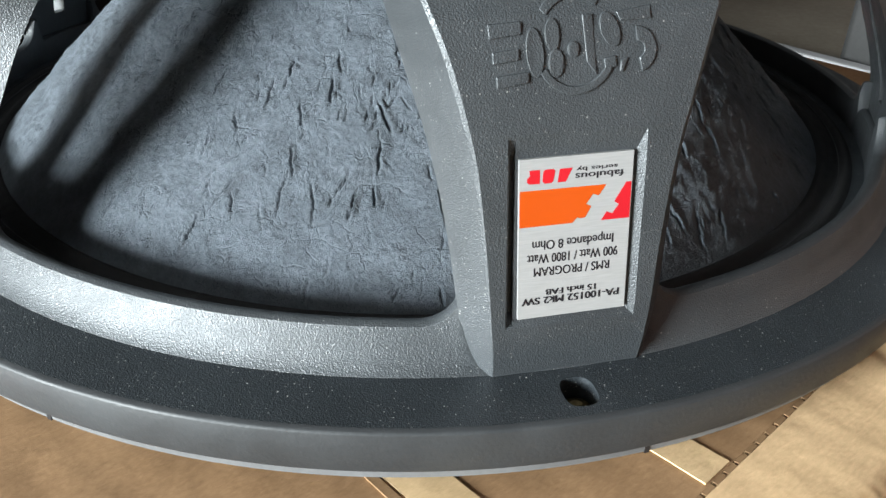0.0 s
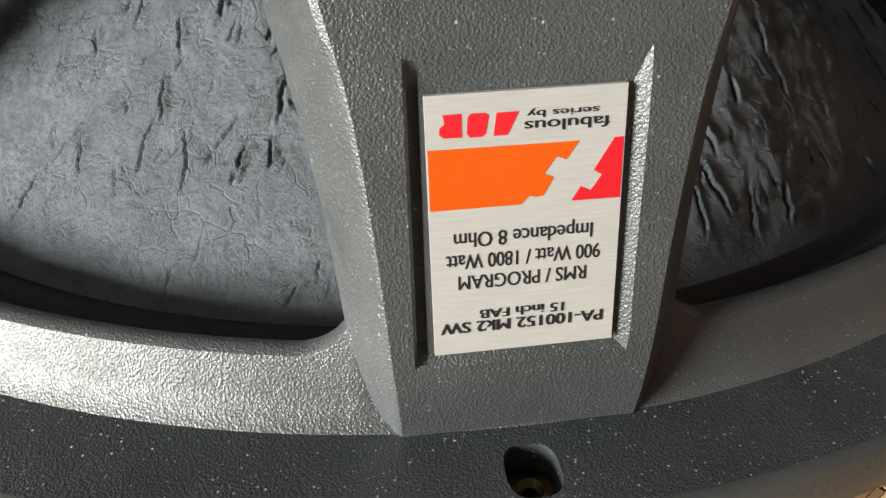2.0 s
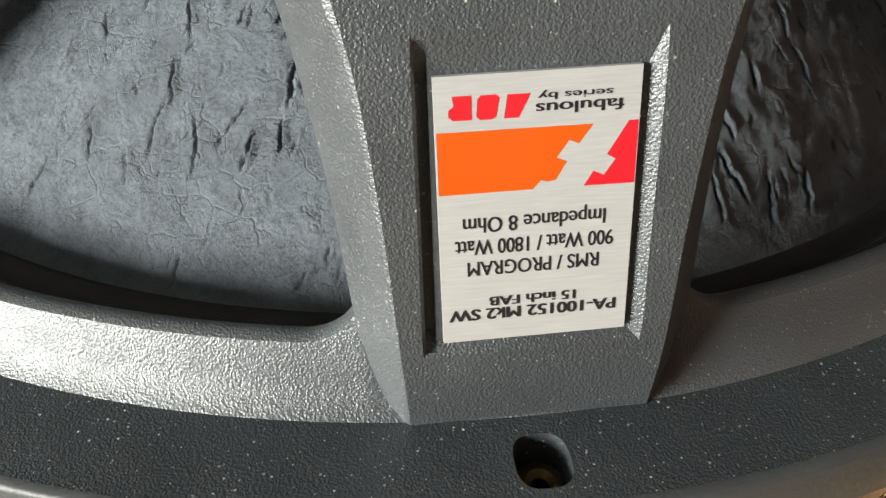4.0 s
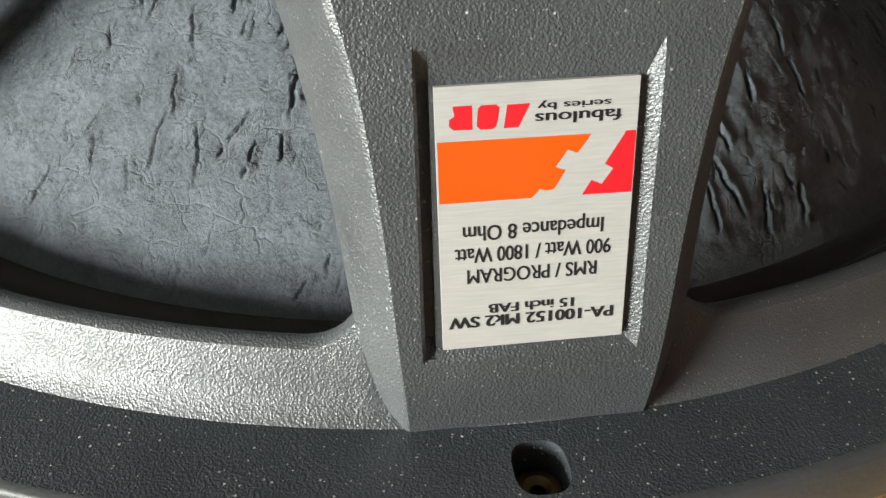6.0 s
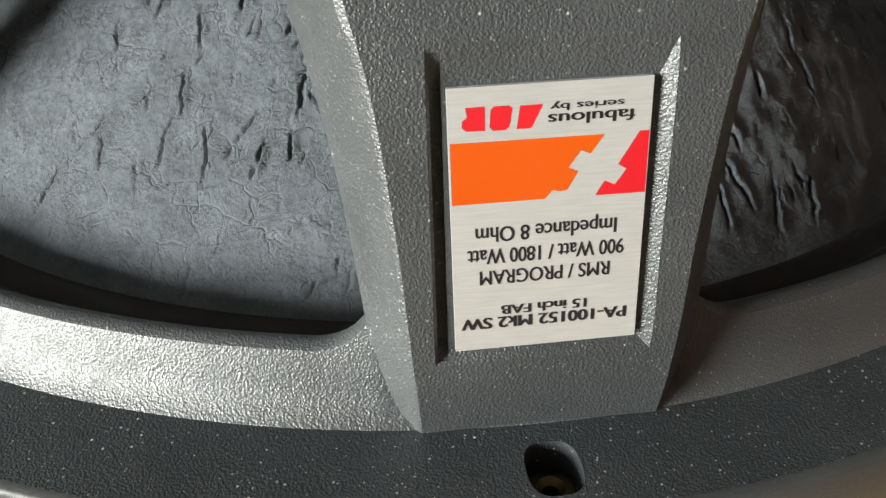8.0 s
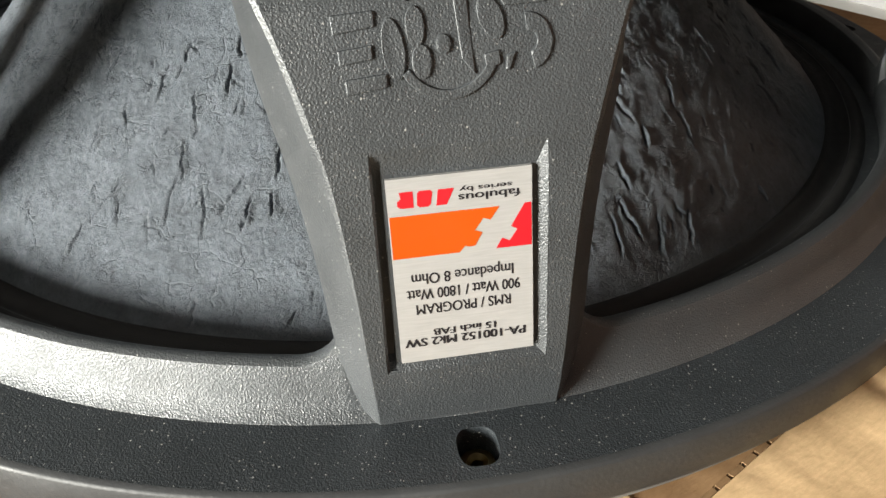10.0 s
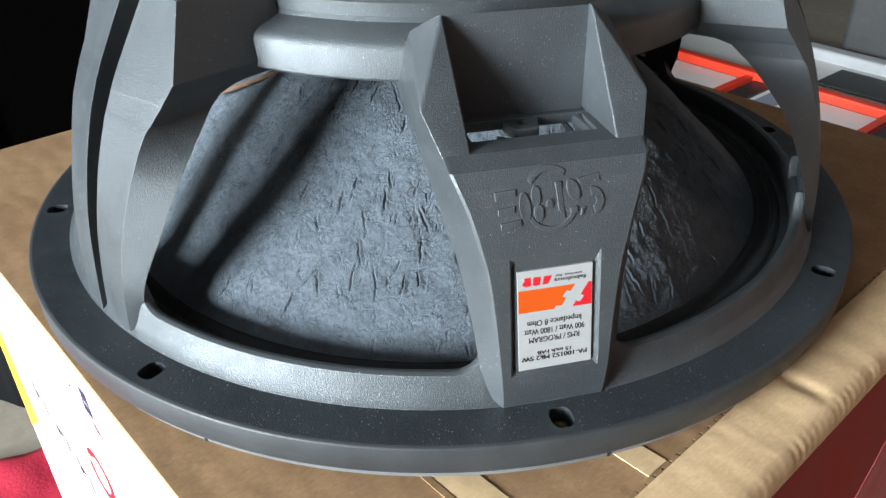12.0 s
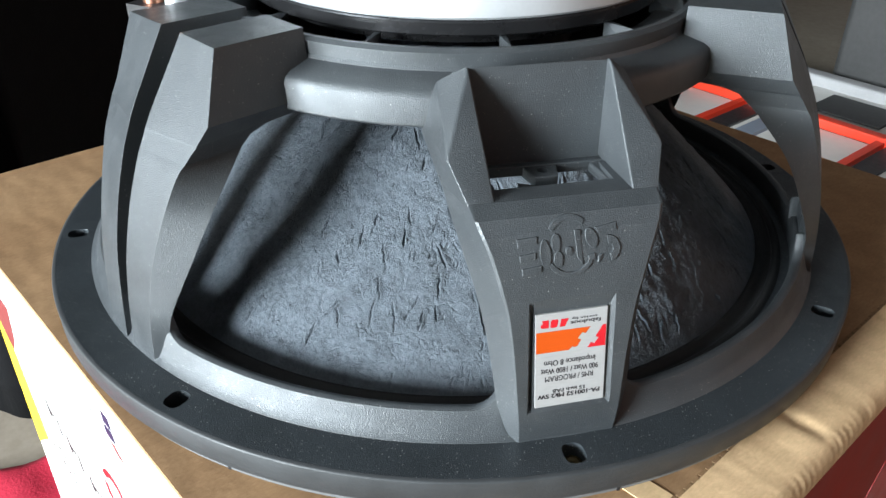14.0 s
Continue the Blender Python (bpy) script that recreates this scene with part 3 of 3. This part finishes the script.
def on_carton(name, bm, material, label="", parent=None, smooth=False, bevel=0.0):
    ob = part(name, bm, material, None, label, CARTON, smooth, bevel)
    ob.parent = parent or ctn
    ob.matrix_parent_inverse = ctn.matrix_world.inverted()
    return ob


on_carton("white_side", box_bm(-0.172, 0.212, -0.195, -0.190, FLOOR_Z, TOP - 0.002), M_PRINT_WHITE, "white side printed with coloured marks")
on_carton("red_side", box_bm(0.207, 0.213, -0.190, 0.235, FLOOR_Z, TOP - 0.004), M_PRINT_RED, "dark red printed side")
on_carton("back_side", box_bm(-0.172, 0.207, 0.230, 0.235, FLOOR_Z, TOP - 0.004), M_CARD)
on_carton("left_side", box_bm(-0.172, -0.167, -0.190, 0.230, FLOOR_Z, TOP - 0.004), M_PRINT_WHITE)
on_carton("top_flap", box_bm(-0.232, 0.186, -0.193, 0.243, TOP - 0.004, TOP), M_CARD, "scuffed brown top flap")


def edge_flap():
    """The folded flap: dented on top, its fold rounded and ridged by the flutes inside."""
    secs = []
    for i in range(441):
        y = -0.194 + 0.437 * i / 440
        f = 0.00016 * (0.6 + noise.noise(Vector((y * 60, 5, 0)))) * math.sin(2 * math.pi * y / 0.0043) + 0.0002 * noise.noise(Vector((3, y * 160, 0)))
        dent = -0.0008 * math.exp(-((y - 0.0005) / 0.0035) ** 2) - 0.0008 * math.exp(-((y - 0.094) / 0.003) ** 2)

        def lie(x):
            return TOP + 0.0008 + dent + 0.0004 * noise.noise(Vector((x * 40, y * 22, 1.7)))

        secs.append([(x, y, z) for x, z in ((0.1876, TOP - 0.0032), (0.1876, TOP + 0.0006), (0.1915, lie(0.1915)), (0.1965, lie(0.1965)), (0.2015, lie(0.2015)), (0.2060, lie(0.206)),
                                            (0.2088, TOP + 0.0005), (0.2100, TOP + 0.0001 + 0.3 * f), (0.2118 + 0.5 * f, TOP - 0.0010 + 0.7 * f), (0.2134 + f, TOP - 0.0032), (0.2142 + 0.6 * f, TOP - 0.0065), (0.2138, TOP - 0.0105), (0.2080, TOP - 0.0105))])
    return on_carton("edge_flap", loft_bm(secs), M_CARD_FLAP_LIT, "folded brown flap with a ridged fold, coloured paler as if lit", smooth=True)


edge_flap()

# ---- label plate and emblem on the broad leg ----
plate = part("label_plate", box_bm(-0.01195, 0.01195, -0.01735, 0.01735, -0.0010, -0.0002), M_PLATE, leg, "silver printed label, upside down", smooth=False)
plate.matrix_local = PLATE @ pose(0.0002, -0.00017, 0, 0, 0, 0.65)
PZ = -0.0002


def printed(name, bm, material, label=""):
    ob = part(name, bm, material, plate, label, None, False)
    return ob


def on_plate(points):
    return prism_bm([(x / 1000, y / 1000) for x, y in points], PZ - 0.0002, PZ + 0.00004)


printed("orange_band", on_plate([(11.8, -10.91), (11.8, -3.23), (0.61, -3.21), (-0.4, -4.3), (-1.2, -4.05), (-2.13, -4.17), (-3.42, -6.45), (-2.18, -6.97), (-3.66, -9.05), (-4.84, -8.55), (-6.42, -10.79)][::-1]), M_INK_ORANGE, "orange band with a stepped end")
printed("red_wedge", on_plate([(-10.69, -10.91), (-8.29, -6.95), (-9.36, -6.29), (-8.02, -4.37), (-6.74, -4.97), (-5.65, -3.16), (-11.8, -3.1), (-11.8, -10.9)]), M_INK_RED, "red wedge with stepped edge")


def words(body, x, y, w, h, name, bold=0.0):
    b = text_bm(body, h / 1000, 0.0002, w / 1000 - 2 * bold)
    if bold:
        for k in (-1, 1):
            twin = text_bm(body, h / 1000, 0.0002 - 0.000004 * (k + 2), w / 1000 - 2 * bold)
            twin.transform(Matrix.Translation((k * bold, 0, 0)))
            me = bpy.data.meshes.new("twin")
            twin.to_mesh(me)
            twin.free()
            b.from_mesh(me)
            bpy.data.meshes.remove(me)
    b.transform(Matrix.Translation((x / 1000, y / 1000, PZ - 0.00004)))
    return printed(name, b, M_INK_BLACK)


words("PA-100152 Mk2 SW", 0.29, 13.5, 21.7, 1.6, "model_line", 0.00011)
words("15 inch FAB", 0.38, 11.7, 11.2, 1.3, "size_line", 0.00009)
words("RMS / PROGRAM", 0.33, 6.9, 16.6, 1.95, "rating_line", 0.00004)
words("900 Watt / 1800 Watt", 0.22, 3.95, 19.75, 2.0, "watt_line", 0.00004)
words("Impedance 8 Ohm", 0.26, 1.0, 17.6, 2.0, "impedance_line", 0.00004)
words("fabulous", -4.8, -12.95, 10.3, 1.35, "series_line", 0.00006)
words("series by", -4.25, -14.4, 8.7, 0.85, "maker_line", 0.00004)
# the maker's mark, as three plain red shapes
printed("red_mark", on_plate([(0.95, -14.9), (2.3, -12.15), (4.0, -12.15), (3.6, -14.9)]), M_INK_RED, "red mark")
printed("red_mark", on_plate([(4.5, -14.6), (4.9, -12.5), (5.3, -12.15), (6.7, -12.15), (7.15, -12.6), (7.0, -14.6), (6.6, -15.0), (4.9, -15.0)]), M_INK_RED, "red mark")
printed("red_mark", on_plate([(7.7, -15.05), (7.7, -12.2), (9.8, -12.25), (10.35, -12.7), (10.3, -13.5), (9.7, -13.9), (9.9, -15.05)]), M_INK_RED, "red mark")


def emblem():
    """The worn cast emblem: low raised plain shapes between two arcs."""
    def raised(pts):
        b = bmesh.new()
        vz = [(x * 4.3e-5 - 0.0242, 0.0772 - (y - 108) * 3.55e-5) for x, y in pts]
        lo = [b.verts.new((face_u(z) - 0.0008, v, z)) for v, z in vz]
        hi = [b.verts.new((face_u(z) + 0.00042, v * 0.985 + 0.015 * vz[0][0], z)) for v, z in vz]
        n = len(vz)
        for j in range(n):
            b.faces.new((lo[j], lo[(j + 1) % n], hi[(j + 1) % n], hi[j]))
        b.faces.new(lo)
        b.faces.new(hi)
        bmesh.ops.triangulate(b, faces=[f for f in b.faces if len(f.verts) > 4])
        part("emblem_piece", b, M_CAST, leg, bevel=0.0002)

    def oval(cx, cy, rx, ry, n=18, lean=0.0):
        return [(cx + rx * math.cos(2 * math.pi * i / n) + lean * math.sin(2 * math.pi * i / n), cy + ry * math.sin(2 * math.pi * i / n)) for i in range(n)]

    def band(cx, cy, r0, r1, a0, a1, n=10):
        q = [radians(a0 + (a1 - a0) * i / n) for i in range(n + 1)]
        return [(cx + r1 * math.cos(a), cy - 1.25 * r1 * math.sin(a)) for a in q] + [(cx + r0 * math.cos(a), cy - 1.25 * r0 * math.sin(a)) for a in reversed(q)]

    for pts in ([(135, 212), (288, 203), (286, 262), (138, 282)], [(150, 345), (272, 330), (272, 385), (152, 402)], [(165, 462), (316, 446), (316, 500), (168, 524)],
                oval(342, 355, 40, 122, lean=8), oval(422, 272, 34, 78), oval(438, 410, 36, 70), oval(518, 346, 27, 38),
                [(562, 182), (612, 182), (628, 480), (580, 410)], oval(690, 258, 46, 84, lean=18), [(660, 400), (716, 386), (722, 440), (668, 462)],
                [(722, 176), (888, 150), (890, 214), (740, 220)], band(820, 362, 34, 92, 95, -75), [(742, 410), (776, 398), (752, 470), (736, 470)],
                band(530, 330, 178, 214, 138, 55), band(535, 325, 166, 200, 212, 330)):
        raised(pts)


emblem()

# threaded insert seen in the bolt hole by the label
part("bolt_insert", revolve_bm([(0.0012, -0.0112), (0.0012, -0.0055), (0.0020, -0.0045), (0.0034, -0.0050), (0.0037, -0.0112)], 24), M_BRASS, spk, "dull brass threaded insert", pose(0.1852 * math.cos(radians(-67.5)), 0.1852 * math.sin(radians(-67.5)), 0))

# braided lead that runs from the terminals to the cone
lead = [(-0.130, -0.050, 0.0565), (-0.112, -0.050, 0.0535), (-0.098, -0.052, 0.0535), (-0.084, -0.054, 0.0570), (-0.070, -0.055, 0.0625), (-0.058, -0.055, 0.0675), (-0.048, -0.055, 0.0720)]
part("tinsel_lead", tube_bm(lead, 0.0011, 8), plain("copper_braid", (0.32, 0.2, 0.14), 0.45, 0.5, 0.35, 900, 0.0003), spk, "braided copper lead")
for dx in (-0.006, 0.006):
    post = part("terminal_post", revolve_bm([(0.0, 0.0), (0.0042, 0.0), (0.0042, 0.010), (0.0036, 0.011), (0.0036, 0.018), (0.0, 0.018)], 24), M_SILVER if dx > 0 else M_COPPER, spk, "plated push terminal", pose(-0.104 + dx * 0.95, -0.072 - dx * 0.3, 0.113))
part("terminal_bracket", hull_bm([(x, y, z) for x, y in ((-0.021, -0.004), (-0.017, -0.009), (0.019, -0.009), (0.023, 0.010), (-0.019, 0.010)) for z in (0.097, 0.134)]), M_CAST, spk, "pale grey cast bracket behind the terminals", pose(-0.100, -0.050, 0, 0, 0, -17), bevel=0.002)
part("terminal_block", box_bm(-0.013, 0.013, -0.008, 0.008, 0.100, 0.114), M_BLACK, spk, "black terminal block", pose(-0.104, -0.072, 0, 0, 0, -17))

# ---- print on the carton ----


def on_white(name, pts, material, label=""):
    """A printed shape on the white side, from places along the edge and heights."""
    b = prism_bm([(x, z) for x, z in pts], 0.1944, 0.19525)
    for v in b.verts:
        x, z, d = v.co
        v.co = (x, -d, z)
    return on_carton(name, b, material, label)


on_white("yellow_stripe", [(-0.1715, -0.066), (-0.1715, -0.175), (-0.139, -0.149), (-0.150, -0.088)], M_INK_YELLOW, "yellow printed wedge")
on_white("maroon_block", [(-0.1715, -0.040), (-0.1715, -0.066), (-0.150, -0.088), (-0.1385, -0.075), (-0.128, -0.048)], M_INK_MAROON, "maroon printed block")
for i in range(7):
    x0 = -0.108 + i * 0.0125
    zz = -0.095 - i * 0.0042
    on_white("dark_print_bar", [(x0, zz), (x0 + 0.003, zz - 0.001), (x0 + 0.0045, zz - 0.013), (x0 + 0.001, zz - 0.012)], M_INK_BLACK)
    if i % 2 == 0:
        on_white("dark_print_bar", [(x0 + 0.003, zz - 0.005), (x0 + 0.0095, zz - 0.0065), (x0 + 0.0095, zz - 0.009), (x0 + 0.003, zz - 0.0075)], M_INK_BLACK)
rr = random.Random(5)
for row in range(3):
    for i in range(16):
        x0 = -0.128 + i * 0.0065 + rr.uniform(0, 0.001)
        zz = -0.118 - row * 0.012 - i * 0.0022
        on_white("small_print_bar", [(x0, zz), (x0 + rr.uniform(0.002, 0.0045), zz - 0.0012), (x0 + 0.003, zz - 0.0042), (x0, zz - 0.003)], M_INK_BLACK)
on_white("blue_print_bar", [(0.004, -0.026), (0.011, -0.026), (0.012, -0.032), (0.004, -0.032)], M_INK_BLUE)
on_white("blue_print_bar", [(0.003, -0.0335), (0.012, -0.0335), (0.013, -0.039), (0.004, -0.039)], M_INK_BLUE)
on_white("maroon_print_bar", [(0.005, -0.041), (0.010, -0.041), (0.018, -0.046), (0.012, -0.046)], M_INK_MAROON)
ring = [(-0.012 + 0.014 * math.cos(radians(a)), -0.090 + 0.014 * math.sin(radians(a))) for a in range(0, 360, 15)]
for i in range(24):
    if i in (10, 11):
        continue
    p, q = ring[i], ring[(i + 1) % 24]
    c = (-0.012, -0.090)
    inn = [(c[0] + (w[0] - c[0]) * 0.68, c[1] + (w[1] - c[1]) * 0.68) for w in (q, p)]
    on_white("red_ring_piece", [p, q, *inn], M_INK_RED)
on_white("small_print_bar", [(-0.012, -0.0355), (-0.0105, -0.0355), (-0.0105, -0.037), (-0.012, -0.037)], M_INK_BLACK)
b = prism_bm([(0.10, -0.10), (0.235, -0.06), (0.235, -0.22), (0.02, -0.22)], 0.2125, 0.21335)
for v in b.verts:
    y, z, d = v.co
    v.co = (d, y, z)
on_carton("crimson_print", b, M_INK_RED, "brighter crimson printed area")
# pale strips on the top flap and the dark strip for the gap beside them
for y0, y1, x0 in ((-0.1285, -0.1175, 0.100), (-0.0777, -0.0687, 0.150), (-0.033, -0.022, 0.160)):
    on_carton("pale_strip", prism_bm([(x0, y0), (0.1855, y0 + 0.001), (0.1855, y1 + 0.002), (x0 + 0.005, y1)], TOP - 0.001, TOP + 0.0004), M_CARD_LIGHT, "pale strip across the top flap")
# dark strip laid on top in place of the shade in the flap gap
on_carton("gap_strip", box_bm(0.09, 0.1855, -0.1310, -0.1288, TOP - 0.001, TOP + 0.0005), M_CARD_EDGE, "dark strip painted for the shaded gap between the inner flaps")
for i in range(90):
    y = -0.19 + i * 0.0046
    on_carton("flute", box_bm(0.1862, 0.1874, y, y + 0.0037, TOP - 0.0035, TOP + 0.0004), M_CARD_EDGE)

# ---- beside and behind ----


def red_cloth():
    rc = thing("red_cloth", "crumpled red cloth lying on the floor beside the carton", "cloth", loc=(-0.497, -0.126, FLOOR_Z), turn=35)
    n = 46
    verts, faces = [], []
    for i in range(n):
        for j in range(n):
            x, y = (i / (n - 1) - 0.5) * 0.5, (j / (n - 1) - 0.5) * 0.35
            z = 0.012 + 0.018 * abs(noise.noise(Vector((x * 7, y * 9, 0.3)))) + 0.006 * noise.noise(Vector((x * 30, y * 22, 1.0)))
            verts.append((x + 0.015 * noise.noise(Vector((y * 9, 1, 0))), y + 0.02 * noise.noise(Vector((x * 9, 3, 0))), max(0.003, z)))
    for i in range(n - 1):
        for j in range(n - 1):
            faces.append((i * n + j, (i + 1) * n + j, (i + 1) * n + j + 1, i * n + j + 1))
    me = bpy.data.meshes.new("fabric")
    me.from_pydata(verts, [], faces)
    me.materials.append(M_RED_CLOTH)
    me.polygons.foreach_set("use_smooth", [True] * len(faces))
    ob = new("fabric", me)
    ob.parent = rc
    md = ob.modifiers.new("thick", "SOLIDIFY")
    md.thickness = 0.003


red_cloth()


def black_cabinet():
    c = thing("black_cabinet", "tall black cloth-covered cabinet standing behind the carton", "cabinet")
    c.matrix_world = pose(-1.0, 0.9, FLOOR_Z)
    part("body", box_bm(-0.60, 0.53, -0.64, 0.80, 0.02, 1.15), M_BLACK_CLOTH, c, bevel=0.008)
    rows = []
    for i in range(25):
        z = 1.155 * (1 - i / 24)
        loose = (1 - z / 1.155) ** 2
        pts = []
        for k in range(161):
            x = -0.61 + 1.15 * k / 160
            y = -0.668 - 0.03 * loose + (0.010 + 0.016 * loose) * noise.noise(Vector((x * 13, z * 1.5, 0.4))) + 0.006 * noise.noise(Vector((x * 40, z * 9, 2.0)))
            pts.append((x, y, z))
        rows.append(pts)
    me = bpy.data.meshes.new("drape")
    me.from_pydata([p for r in rows for p in r], [], [(i * 161 + k, i * 161 + k + 1, (i + 1) * 161 + k + 1, (i + 1) * 161 + k) for i in range(24) for k in range(160)])
    me.materials.append(M_BLACK_CLOTH)
    me.polygons.foreach_set("use_smooth", [True] * len(me.polygons))
    ob = new("drape", me)
    ob.parent = c
    ob["label"] = "black cloth hanging in folds to the floor"
    ob.modifiers.new("thick", "SOLIDIFY").thickness = 0.003
    for x in (-0.52, 0.48):
        for y in (-0.58, 0.72):
            part("foot", revolve_bm([(0, 0), (0.02, 0), (0.018, 0.02), (0, 0.02)], 16), M_BLACK, c, m=pose(x, y, 0))


black_cabinet()


def rack():
    c = thing("steel_rack", "low steel rack with bright red rails and pale grey panels", "rack")
    c.matrix_world = pose(0.425, 1.308, FLOOR_Z, 0, 0, -40)
    part("rail", box_bm(-1.1, 1.1, -0.012, 0.012, 0.006, 0.026), M_RED_PAINT, c, "bright red rail", bevel=0.003)
    part("rear_rail", box_bm(-1.1, 1.1, 0.215, 0.255, 0.0, 0.03), M_GREY_STEEL, c, "pale grey rear rail", bevel=0.006)
    for k in range(5):
        x = -0.584 + 0.287 * k
        part("cross_bar", box_bm(x - 0.008, x + 0.008, -0.45, -0.012, 0.006, 0.018), M_RED_PAINT, c, "thin red cross bar")
        part("cross_strip", box_bm(x + 0.012, x + 0.055, -0.45, -0.012, 0.006, 0.011), M_BLACK, c, "dark strip beside the bar")
        part("blue_strip", box_bm(x + 0.075, x + 0.11, -0.45, -0.012, 0.006, 0.014), M_BLUE_GREY, c, "blue-grey steel strip")
    part("panel", box_bm(-1.1, 1.1, -0.45, -0.012, 0.0, 0.006), M_PALE, c, "pale grey panel")
    part("panel", box_bm(-1.1, 1.1, 0.012, 0.215, 0.0, 0.006), M_PALE, c, "pale grey panel")
    for x in (-0.45, 0.09):
        part("dark_insert", box_bm(x, x + 0.15, 0.07, 0.18, 0.006, 0.012), M_DARK_BIN, c, "dark insert in the panel", bevel=0.002)


rack()


# dark box added in place of the dark grey wall behind the rack
def dark_block():
    c = thing("dark_block", "large dark grey box standing in for the dark wall behind the rack", "crate")
    c.matrix_world = pose(0.425 + 0.29 * 0.643, 1.308 + 0.29 * 0.766, FLOOR_Z, 0, 0, -40)
    part("body", box_bm(0.02, 1.3, 0.0, 0.6, 0.0, 0.8), M_DARK_BIN, c, bevel=0.02)
    part("lid", box_bm(0.01, 1.31, -0.01, 0.61, 0.8, 0.83), M_DARK_BIN, c, bevel=0.008)


dark_block()
